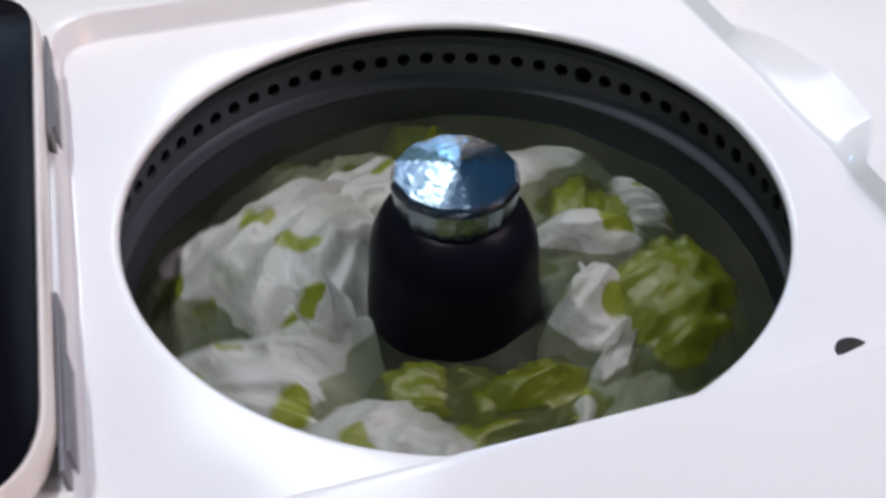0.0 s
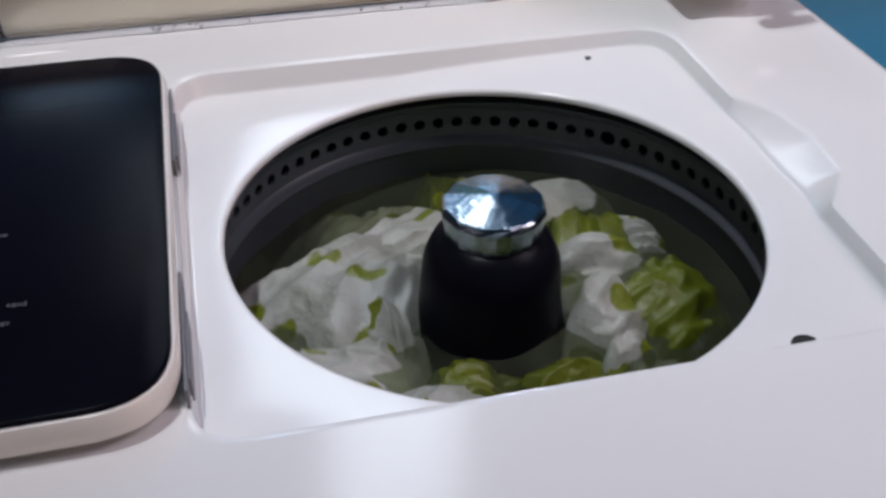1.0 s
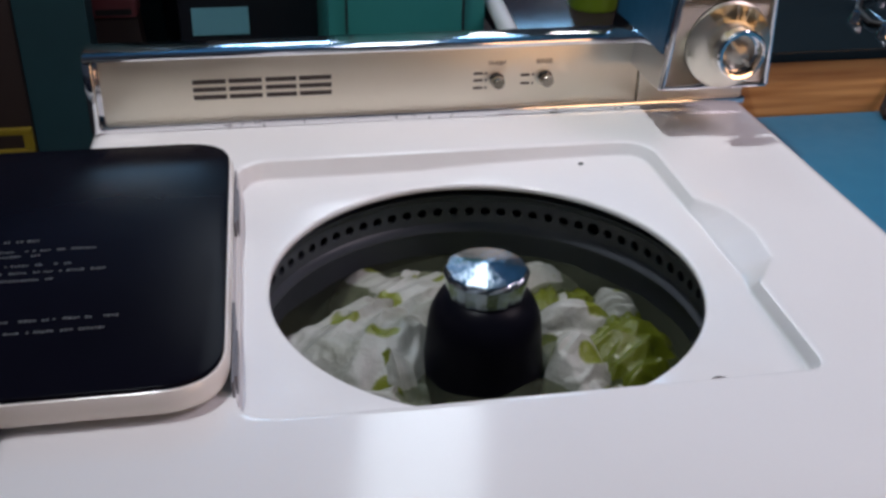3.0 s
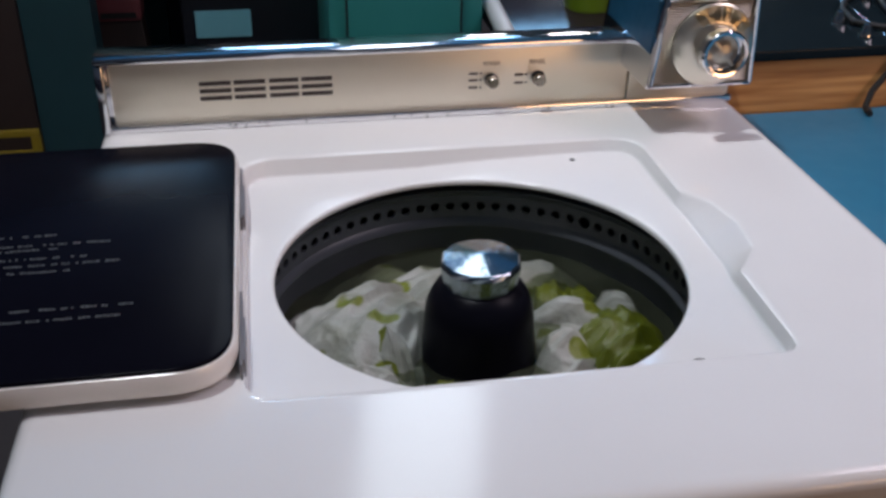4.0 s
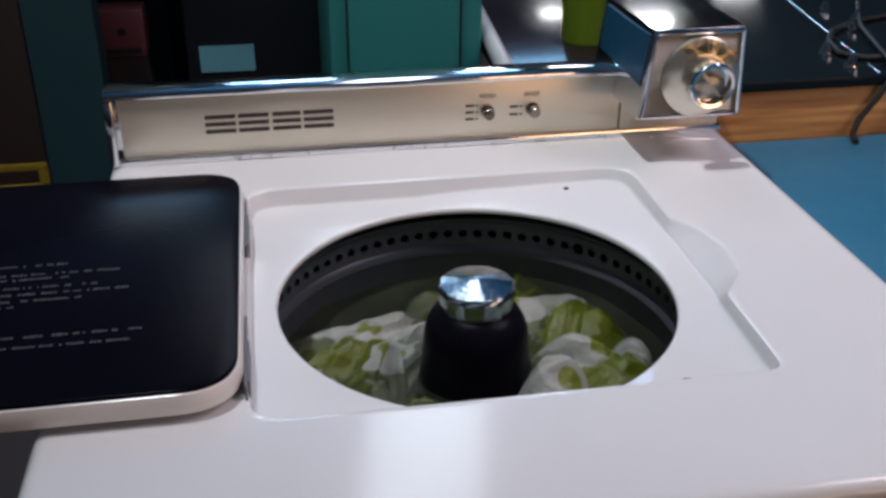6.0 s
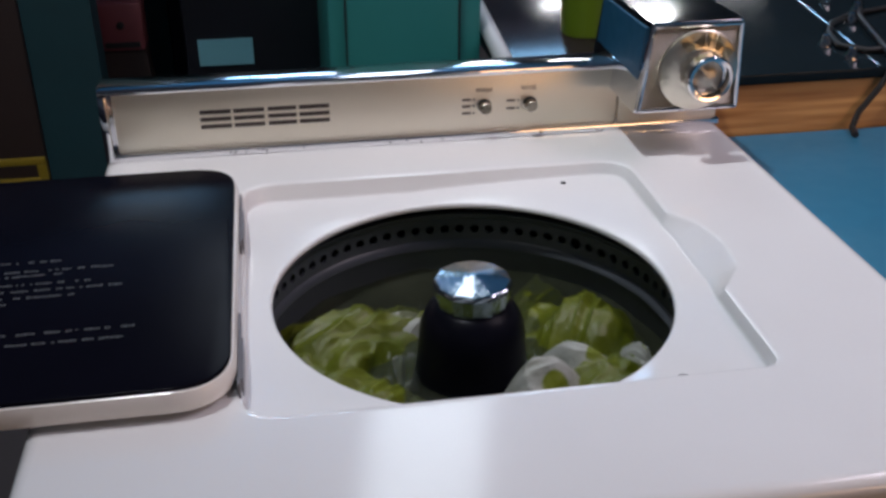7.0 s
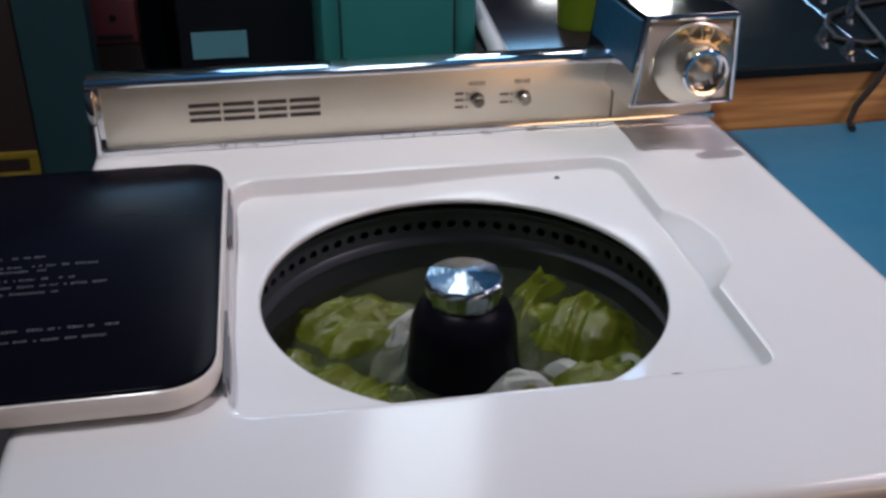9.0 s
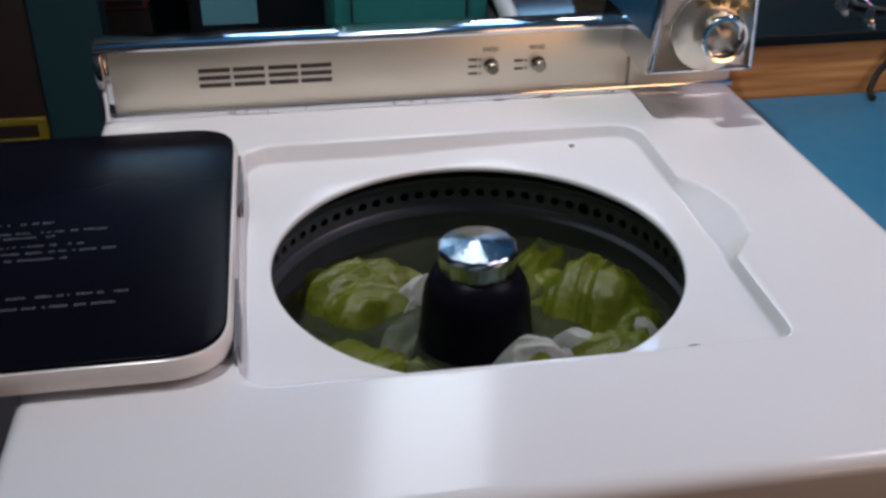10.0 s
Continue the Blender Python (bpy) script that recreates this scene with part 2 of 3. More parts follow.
def lathe(profile, n=64, centre=(0, 0), bm=None, close_first=False, close_last=False, turn=0.0):
    bm = bm or bmesh.new()
    loops(bm, [[(centre[0] + r * math.cos(2 * math.pi * i / n + turn), centre[1] + r * math.sin(2 * math.pi * i / n + turn), z) for i in range(n)]
               for r, z in profile], close_first, close_last)
    return bm


def rounded(points, radius, steps=6):
    """The closed outline with every corner rounded; radius: one, or one for each corner."""
    out, n = [], len(points)
    for i, p in enumerate(points):
        r = radius[i] if isinstance(radius, (list, tuple)) else radius
        p, a, b = Vector(p), Vector(points[i - 1]), Vector(points[(i + 1) % n])
        u, v = (a - p).normalized(), (b - p).normalized()
        cut = min(r / math.tan(max(u.angle(v), 0.05) / 2), 0.49 * (a - p).length, 0.49 * (b - p).length)
        s, e = p + u * cut, p + v * cut
        for k in range(steps + 1):
            f = k / steps
            out.append(tuple((1 - f) ** 2 * s + 2 * f * (1 - f) * p + f * f * e))
    return out


def slab(outline, z0, z1, edge=0.003, bm=None):
    """A plate of the outline with softened rims."""
    bm = bm or bmesh.new()
    c = Vector((sum(p[0] for p in outline) / len(outline), sum(p[1] for p in outline) / len(outline)))
    def ring(inset, z):
        return [(*(Vector(p) - (Vector(p) - c).normalized() * inset), z) for p in outline]
    loops(bm, [ring(edge, z0), ring(edge * 0.3, z0 + edge * 0.3), ring(0, z0 + edge), ring(0, z1 - edge), ring(edge * 0.3, z1 - edge * 0.3), ring(edge, z1)], True, True)
    return bm


def tube(points, radius, n=10, bm=None):
    bm = bm or bmesh.new()
    rings = []
    pts = [Vector(p) for p in points]
    for i, p in enumerate(pts):
        d = (pts[min(i + 1, len(pts) - 1)] - pts[max(i - 1, 0)]).normalized()
        q = d.to_track_quat("Z", "Y")
        rings.append([tuple(p + q @ Vector((radius * math.cos(2 * math.pi * k / n), radius * math.sin(2 * math.pi * k / n), 0))) for k in range(n)])
    loops(bm, rings, True, True)
    return bm


def text_mesh(body, size, m, depth=0.0003, fit_width=None):
    """Lettering in the built-in font as a bmesh, its left foot at the pose m."""
    cu = bpy.data.curves.new("t", "FONT")
    cu.body, cu.size, cu.extrude = body, size, depth
    ob = bpy.data.objects.new("t", cu)
    scene.collection.objects.link(ob)
    bpy.context.view_layer.update()
    me = bpy.data.meshes.new_from_object(ob.evaluated_get(bpy.context.evaluated_depsgraph_get()))
    bpy.data.objects.remove(ob)
    bm = bmesh.new()
    bm.from_mesh(me)
    bpy.data.meshes.remove(me)
    w = max(v.co.x for v in bm.verts)
    if fit_width:
        bmesh.ops.scale(bm, vec=(fit_width / w, 1, 1), verts=bm.verts)
    bm.transform(m)
    return bm


# ---------------------------------------------------------------- the hall
T = 0.915                     # height of the machine's top
X0, X1, YF, YB = -0.007, 0.679, -0.605, 0.045
CX, CY, R_OPEN, FLOOR_Z = 0.3316, -0.2967, 0.1716, 0.8965

tagged(mesh_object("floor", boxes((-4, 5, -4, 6, -0.1, 0.0)), FLOOR, False), "dark grey hall floor", "floor", kind="structure")
tagged(mesh_object("ceiling", boxes((-4, 5, -4, 6, 3.4, 3.5)), CEIL, False), "blue-grey hall ceiling", "ceiling", kind="structure")
tagged(mesh_object("wall_north", boxes((-4, 5, 6, 6.1, 0, 3.4)), WALL, False), "plain blue-grey hall wall", "wall", kind="structure")
tagged(mesh_object("wall_south", boxes((-4, 5, -4.1, -4, 0, 3.4)), WALL, False), "plain blue-grey hall wall", "wall", kind="structure")
tagged(mesh_object("wall_east", boxes((5, 5.1, -4, 6, 0, 3.4)), WALL, False), "plain blue-grey hall wall", "wall", kind="structure")
tagged(mesh_object("wall_west", boxes((-4.1, -4, -4, 6, 0, 3.4)), WALL, False), "plain blue-grey hall wall", "wall", kind="structure")

# ---------------------------------------------------------------- washing machine
washer = thing("washing_machine", (0, 0, 0), "vintage white enamelled top-loading washing machine with open lid, running", "washing machine")

OUTER = rounded([(X0, YF + 0.004), (X1, YF), (X1, YB), (X0, YB)], [0.03, 0.03, 0.015, 0.015], 8)
RECESS_TOP = rounded([(0.1370, -0.472), (0.5285, -0.472), (0.5310, -0.361), (0.5565, -0.326), (0.5615, -0.281), (0.5530, -0.243), (0.5350, -0.216), (0.5365, -0.089), (0.1370, -0.089)],
                     [0.03, 0.014, 0.008, 0.014, 0.02, 0.012, 0.012, 0.034, 0.034], 8)
RECESS_LOW = rounded([(0.1378, -0.4705), (0.5265, -0.4705), (0.5285, -0.359), (0.5335, -0.330), (0.5340, -0.248), (0.5315, -0.224), (0.5325, -0.092), (0.1378, -0.092)],
                     [0.028, 0.012, 0.01, 0.02, 0.01, 0.006, 0.032, 0.032], 8)


def reach(outline, a):
    """How far the outline lies from the opening's centre in the direction a."""
    dx, dy, best = math.cos(a), math.sin(a), 0.0
    for (ax, ay), (bx, by) in zip(outline, outline[1:] + outline[:1]):
        ex, ey = bx - ax, by - ay
        det = dx * -ey + dy * ex
        if abs(det) < 1e-12:
            continue
        px, py = ax - CX, ay - CY
        d = (px * -ey + py * ex) / det
        s = (dx * py - dy * px) / det
        if d > 0 and -1e-6 <= s <= 1 + 1e-6:
            best = max(best, d)
    return best


def top_panel():
    n = 540
    angles = [2 * math.pi * i / n for i in range(n)]
    out = [reach(OUTER, a) for a in angles]
    top = [reach(RECESS_TOP, a) for a in angles]
    low = [min(reach(RECESS_LOW, a), t - 0.001) for a, t in zip(angles, top)]
    def ring(radii, z):
        return [(CX + r * math.cos(a), CY + r * math.sin(a), z) for r, a in zip(radii, angles)]
    def lerp(f):
        return [t + (b - t) * f for t, b in zip(top, low)]
    # the sunken floor climbs a little towards the dispenser side
    low_z = [FLOOR_Z + 0.0075 * max(0.0, math.cos(a - 0.1)) ** 0.6 * (1 - 0.35 * math.exp(-(math.remainder(a - 0.03, 2 * math.pi) / 0.2) ** 2)) for a in angles]
    def soft(radii, down):
        return [(CX + r * math.cos(a), CY + r * math.sin(a), z + down) for r, a, z in zip(radii, angles, low_z)]
    rings = [ring([r - 0.003 for r in out], T - 0.045), ring(out, T - 0.043), ring(out, T - 0.012), ring([r - 0.001 for r in out], T - 0.0065), ring([r - 0.004 for r in out], T - 0.0025),
             ring([r - 0.009 for r in out], T - 0.0004), ring([r - 0.014 for r in out], T), ring([r + 0.008 for r in top], T), ring([r + 0.004 for r in top], T - 0.0002),
             ring([r + 0.0012 for r in top], T - 0.0012), ring(lerp(0.1), T - 0.004), soft(lerp(0.9), 0.0028), soft([r - 0.0006 for r in low], 0.001),
             soft([max(r - 0.0018, R_OPEN + 0.0045) for r in low], 0.0002), soft([max(r - 0.0036, R_OPEN + 0.004) for r in low], 0.0)]
    rings += [ring([R_OPEN + d] * n, FLOOR_Z - z) for d, z in ((0.0036, 0.0), (0.0016, 0.0004), (0.0004, 0.0016), (0.0, 0.003), (0.0005, 0.0055), (0.003, 0.0065))]
    bm = bmesh.new()
    loops(bm, rings)
    return bm


part("top_panel", top_panel(), ENAMEL, washer, "white enamelled steel top with a sunken round opening")
body = bmesh.new()
inset = [(x + (0.004 if x < 0.3 else -0.004), y + (0.004 if y < -0.3 else -0.004)) for x, y in OUTER]
loops(body, [[(*p, z) for p in inset] for z in (0.10, T - 0.044)])
part("cabinet", body, ENAMEL, washer)
part("toe_kick", boxes((X0 + 0.03, X1 - 0.03, YF + 0.05, YB - 0.03, 0.0, 0.10)), DARK, washer)
part("bumper_spot", lathe([(0.0031, FLOOR_Z), (0.0028, FLOOR_Z + 0.0052), (0.0018, FLOOR_Z + 0.0056)], 16, (0.466, -0.105), close_last=True), DARK, washer)
part("latch_hole", lathe([(0.0085, FLOOR_Z), (0.0085, FLOOR_Z + 0.0041), (0.006, FLOOR_Z + 0.0042)], 24, (0.461, -0.4625), close_last=True), DARK, washer)

# tub and basket
part("outer_tub", lathe([(0.197, 0.888), (0.206, 0.880), (0.206, 0.55), (0.19, 0.53)], 96, (CX, CY), close_last=True), TUB_DARK, washer)
RB = 0.188


def basket_band():
    """The basket's rim with a row of drain holes cut through it."""
    bm, cells, k = bmesh.new(), 76, 12
    z0, z1, zc, hr = 0.8595 - 0.01346, 0.8595 + 0.01346, 0.8595, 0.0048
    def at(u, z, r=RB):
        a = u / RB
        return (CX + r * math.cos(a), CY + r * math.sin(a), z)
    w = 2 * math.pi * RB / cells
    for c in range(cells):
        u0 = c * w
        mid, big = u0 + w / 2, (1.35 if c == 9 else 1.0)
        inner, outer, back = [], [], []
        for i in range(k):
            t = 2 * math.pi * i / k
            dx, dz = math.cos(t), math.sin(t)
            inner.append(bm.verts.new(at(mid + dx * hr * big, zc + dz * hr * big)))
            back.append(bm.verts.new(at(mid + dx * hr * big, zc + dz * hr * big, RB + 0.003)))
            f = min(w / 2 / max(abs(dx), 1e-6), (z1 - z0) / 2 / max(abs(dz), 1e-6))
            outer.append(bm.verts.new(at(mid + dx * f, zc + dz * f)))
        for i in range(k):
            j = (i + 1) % k
            bm.faces.new((inner[i], inner[j], outer[j], outer[i]))
            bm.faces.new((back[i], back[j], inner[j], inner[i]))
    bmesh.ops.remove_doubles(bm, verts=bm.verts, dist=1e-5)
    lathe([(RB + 0.004, z1 + 0.002), (RB - 0.004, z1 + 0.008), (RB - 0.0075, z1 + 0.0075), (RB - 0.0065, z1 + 0.004), (RB - 0.0002, z1 - 0.0015)], 152, (CX, CY), bm)
    lathe([(RB - 0.0002, z0 + 0.0015), (RB - 0.004, z0 - 0.003), (RB - 0.0045, z0 - 0.007), (RB - 0.002, z0 - 0.011), (RB - 0.001, 0.74), (RB - 0.01, 0.66), (RB - 0.05, 0.62)], 152, (CX, CY), bm, close_last=True)
    return bm


part("wash_basket", basket_band(), TUB_GREY, washer, "dark grey enamelled basket with a row of drain holes")

# agitator, which swings to and fro on its axis
agitator = part("agitator", lathe([(0.030, 0.885), (0.034, 0.8825), (0.039, 0.878), (0.0425, 0.8715), (0.0455, 0.864), (0.047, 0.854), (0.0482, 0.835), (0.0505, 0.815), (0.056, 0.790), (0.072, 0.745), (0.11, 0.70), (0.15, 0.67)], 72,
                                  close_first=True, close_last=True), POST, washer, "black plastic agitator post")
agitator.matrix_basis = pose(CX, CY, 0)


def cap_mesh():
    bm, n = bmesh.new(), 12
    def ring(r, z, fac=1.0):
        return [(r * math.cos(2 * math.pi * i / (2 * n)) * (1 if i % 2 else fac), r * math.sin(2 * math.pi * i / (2 * n)) * (1 if i % 2 else fac), z) for i in range(2 * n)]
    rows = loops(bm, [ring(0.0295, 0.8795), ring(0.0312, 0.8805, 0.985), ring(0.0346, 0.9015, 0.975), ring(0.0340, 0.905, 0.962), ring(0.0322, 0.9066, 0.968), ring(0.017, 0.9092, 0.985), ring(0.003, 0.9115)], True, True)
    return bm


part("agitator_cap", cap_mesh(), CHROME_CAP, agitator, "faceted chrome cap with water drops", smooth=False)
for k in range(4):
    fin = boxes((0.05, 0.115, -0.004, 0.004, 0.66, 0.765), bevel=0.003)
    for v in fin.verts:
        if v.co.z > 0.7 and v.co.x > 0.08:
            v.co.z -= 0.05
    fin.transform(pose(0, 0, 0, 0, 0, 90 * k + 30))
    part("fin", fin, POST, agitator)
# lid, folded open over the machine's side
lid_out = rounded([(-0.285, -0.4685), (0.1345, -0.4685), (0.1345, -0.096), (-0.285, -0.096)], 0.045, 10)
lid_in = rounded([(-0.280, -0.4660), (0.1315, -0.4660), (0.1315, -0.099), (-0.280, -0.099)], 0.043, 10)
lid = part("lid", slab(lid_out, 0.9195, 0.939, 0.006), ENAMEL_LID, washer, "white rounded lid folded open, black inside")
part("lid_lining", slab(lid_in, 0.936, 0.9412, 0.0012), BLACK_ENAMEL, lid, "black lining with worn white instructions")
for y0, y1 in ((-0.232, -0.130), (-0.448, -0.352)):
    hb = boxes((0.1347, 0.1366, y0, y1, T - 0.004, 0.9265), bevel=0.0008)
    box(hb, 0.1347, 0.1382, y0 + 0.012, y1 - 0.030, T - 0.008, 0.9225, 0.0008)
    part("hinge", hb, HINGE, lid, "worn grey metal hinge")
random.seed(4)
for y, xa, xb in ((-0.2695, -0.150, -0.006), (-0.285, -0.150, 0.037), (-0.2925, -0.155, -0.003), (-0.3065, -0.155, 0.021), (-0.317, -0.160, 0.050), (-0.3275, -0.155, 0.012), (-0.336, -0.155, -0.034), (-0.3815, -0.135, 0.062), (-0.3955, -0.135, 0.059)):
    x, bars = xa, bmesh.new()
    while x < xb - 0.003:
        # a word of worn letters
        end = min(x + random.uniform(0.010, 0.032), xb)
        while x < end - 0.001:
            w = random.uniform(0.0013, 0.0026)
            if random.random() < 0.86:
                box(bars, x, min(x + w, end), y - random.uniform(0.0008, 0.0017), y + random.uniform(0.0008, 0.0017), 0.9412, 0.9414)
            x += w + 0.0007
        x += 0.004
    part("print_line", bars, WHITE_INK, lid, smooth=False)

# backguard with the control panel
backguard = part("backguard", boxes((-0.002, 0.556, 0.0045, 0.020, T, 0.990), bevel=0.002), CHROME, washer, "chrome-framed control backguard")
part("top_rail", boxes((-0.004, 0.556, -0.010, 0.029, 0.9895, 0.9975), bevel=0.0025), CHROME, backguard)
part("bottom_strip", boxes((-0.003, 0.678, -0.006, 0.004, T, 0.9235), bevel=0.002), CHROME, backguard)
part("end_cap", boxes((-0.0045, 0.004, -0.010, 0.0205, T + 0.001, 0.989), bevel=0.002), CHROME, backguard)
part("control_panel", boxes((0.0085, 0.5545, -0.0005, 0.0045, 0.9236, 0.9893), bevel=0.0008), CREAM, backguard, "champagne-coloured metal control panel")
part("end_panel", boxes((0.5575, 0.676, 0.001, 0.038, 0.9225, 0.972), bevel=0.001), CREAM, backguard)
# maker's mark as plain blocks
for xa, xb in ((0.096, 0.128), (0.131, 0.163), (0.167, 0.197), (0.200, 0.232)):
    for z in (0.9455, 0.9535, 0.9615):
        part("mark_bar", boxes((xa, xb, -0.0012, -0.0004, z, z + 0.0042)), INK, backguard, smooth=False)
for word, x, w in (("WASH", 0.3925, 0.018), ("RINSE", 0.4435, 0.017)):
    part("lettering", text_mesh(word, 0.0072, pose(x, -0.0006, 0.9685, 90, 0, 0), fit_width=w), INK, backguard, smooth=False)
for x, zs in ((0.3775, (0.9605, 0.953, 0.945)), (0.4275, (0.957, 0.948))):
    for z in zs:
        part("print_line", boxes((x, x + 0.0095, -0.0011, -0.0004, z - 0.0011, z + 0.0011)), INK, backguard, smooth=False)
        part("print_dot", boxes((x + 0.0118, x + 0.0138, -0.0011, -0.0004, z - 0.001, z + 0.001)), INK, backguard, smooth=False)
for x in (0.402, 0.4535):
    k = lathe([(0.0078, 0.0), (0.0078, 0.002), (0.0062, 0.003), (0.0062, 0.012), (0.005, 0.0135), (0.002, 0.0135)], 28, close_first=True, close_last=True)
    box(k, -0.0007, 0.0007, 0.001, 0.006, 0.0132, 0.0142)
    k.transform(pose(x, -0.0005, 0.953, 90, 0, 0))
    part("selector_knob", k, DARK_CHROME, backguard, "small dark chrome selector knob")

# timer housing
hb = bmesh.new()
loops(hb, [[(0.544, -0.085, 0.966), (0.657, -0.085, 0.966), (0.652, -0.085, 1.061), (0.555, -0.085, 1.061)],
           [(0.544, -0.040, 0.966), (0.657, -0.040, 0.966), (0.652, -0.040, 1.061), (0.555, -0.040, 1.061)],
           [(0.546, 0.075, 0.966), (0.655, 0.075, 0.966), (0.650, 0.075, 1.056), (0.557, 0.075, 1.056)]], True, True)
bmesh.ops.bevel(hb, geom=[e for e in hb.edges if e.calc_face_angle(0) > 0.5], offset=0.0025, segments=2, affect="EDGES")
housing = part("timer_housing", hb, CHROME, washer, "chrome box-shaped timer housing with a gold dial")
side = bmesh.new()
loops(side, [[(0.5508, -0.078, 1.000), (0.5545, -0.078, 1.054), (0.5562, 0.066, 1.050), (0.5525, 0.066, 1.000)], [(0.5470, -0.078, 1.000), (0.5515, -0.078, 1.054), (0.5535, 0.066, 1.050), (0.5490, 0.066, 1.000)]], True, True)
part("side_panel", side, BLUE_DARK, housing, "dark blue painted side panel", smooth=False)
pb, rows = bmesh.new(), []
for i in range(69):
    f = i / 68
    y = -0.0868 if i % 2 else -0.0856
    rows.append([(0.549 + 0.009 * f, y, 0.971 + 0.086 * f), (0.652 - 0.004 * f, y, 0.971 + 0.086 * f), (0.652 - 0.004 * f, -0.084, 0.971 + 0.086 * f), (0.549 + 0.009 * f, -0.084, 0.971 + 0.086 * f)])
loops(pb, rows, True, True)
part("ribbed_plate", pb, SILVER_PLATE, housing, "finely ribbed silver plate", smooth=False)
rim = bmesh.new()
for a, b in (((0.547, 0.969), (0.654, 0.969)), ((0.654, 0.969), (0.650, 1.058)), ((0.650, 1.058), (0.557, 1.058)), ((0.557, 1.058), (0.547, 0.969))):
    tube([(a[0], -0.0875, a[1]), (b[0], -0.0875, b[1])], 0.0026, 8, rim)
part("plate_rim", rim, CHROME, housing)
dial = lathe([(0.041, 0.0), (0.0425, 0.004), (0.0425, 0.006), (0.041, 0.0075), (0.026, 0.0125), (0.0235, 0.0125)], 72, close_first=True, close_last=True)
dial.transform(pose(0.607, -0.0865, 1.0115, 90, 0, 0))
part("dial", dial, DIAL, housing, "brushed gold conical dial with a pale sheen in its colour")
# overlaid sectors: gold reflections of the brushed cone drawn as separate pieces
for a0, a1 in ((28, 66), (69, 84), (87, 128)):
    sector, turns = bmesh.new(), [radians(a0 + (a1 - a0) * k / 8) for k in range(9)]
    rows = [[sector.verts.new((r * math.cos(a), r * math.sin(a), z)) for a in turns] for r, z in ((0.0262, 0.0129), (0.0405, 0.0081), (0.0405, 0.0070), (0.0262, 0.0115))]
    for k in range(8):
        for i in range(4):
            sector.faces.new((rows[i][k], rows[i][k + 1], rows[(i + 1) % 4][k + 1], rows[(i + 1) % 4][k]))
    for k in (0, 8):
        sector.faces.new([r[k] for r in rows])
    sector.transform(pose(0.607, -0.0865, 1.0115, 90, 0, 0))
    part("gold_sheen_sector", sector, GOLD_SHEEN, housing, "gold sheen on a sector of the brushed dial")
for k in range(18):
    a = 2 * math.pi * k / 18 + 0.2
    tick = boxes((0.027, 0.027 + (0.007 if k % 3 else 0.0135), -0.00045, 0.00045, 0.0, 0.0012))
    tick.transform(pose(0.607, -0.0965, 1.0115, 90, 0, 0) @ Matrix.Rotation(a, 4, "Z") @ Matrix.Rotation(radians(18.4), 4, "Y"))
    part("dial_tick", tick, INK, housing, smooth=False)
ring = lathe([(0.009, -0.012), (0.009, -0.001), (0.0205, 0.0), (0.0235, 0.003), (0.024, 0.014), (0.0225, 0.016), (0.0195, 0.0155), (0.0185, 0.006), (0.0, 0.004)], 48)
ring.transform(pose(0.6075, -0.108, 1.0115, 90, 0, 0))
part("timer_knob", ring, CHROME, housing, "chrome-rimmed timer knob")
hub = lathe([(0.0175, 0.005), (0.014, 0.0085), (0.006, 0.011), (0.0, 0.0115)], 32)
box(hub, -0.002, 0.002, -0.017, 0.017, 0.006, 0.011, 0.0008)
hub.transform(pose(0.6075, -0.108, 1.0115, 90, 0, 0) @ Matrix.Rotation(radians(40), 4, "Z"))
part("knob_centre", hub, SILVER_PLATE, housing)

# ---------------------------------------------------------------- wash water and laundry
WATER_Z = 0.8145
wb = bmesh.new()
rows = []
for i in range(28):
    r = 0.02 + (RB - 0.003 - 0.02) * i / 27
    rows.append([(r * math.cos(2 * math.pi * k / 96), r * math.sin(2 * math.pi * k / 96),
                  0.006 * noise.noise(Vector((r * math.cos(2 * math.pi * k / 96) * 28, r * math.sin(2 * math.pi * k / 96) * 28, 3.0)))) for k in range(96)])
loops(wb, rows)
water = tagged(mesh_object("water", wb, WATER), "murky greenish wash water filling the tub", "water", kind="structure")
water.matrix_world = pose(CX, CY, WATER_Z)


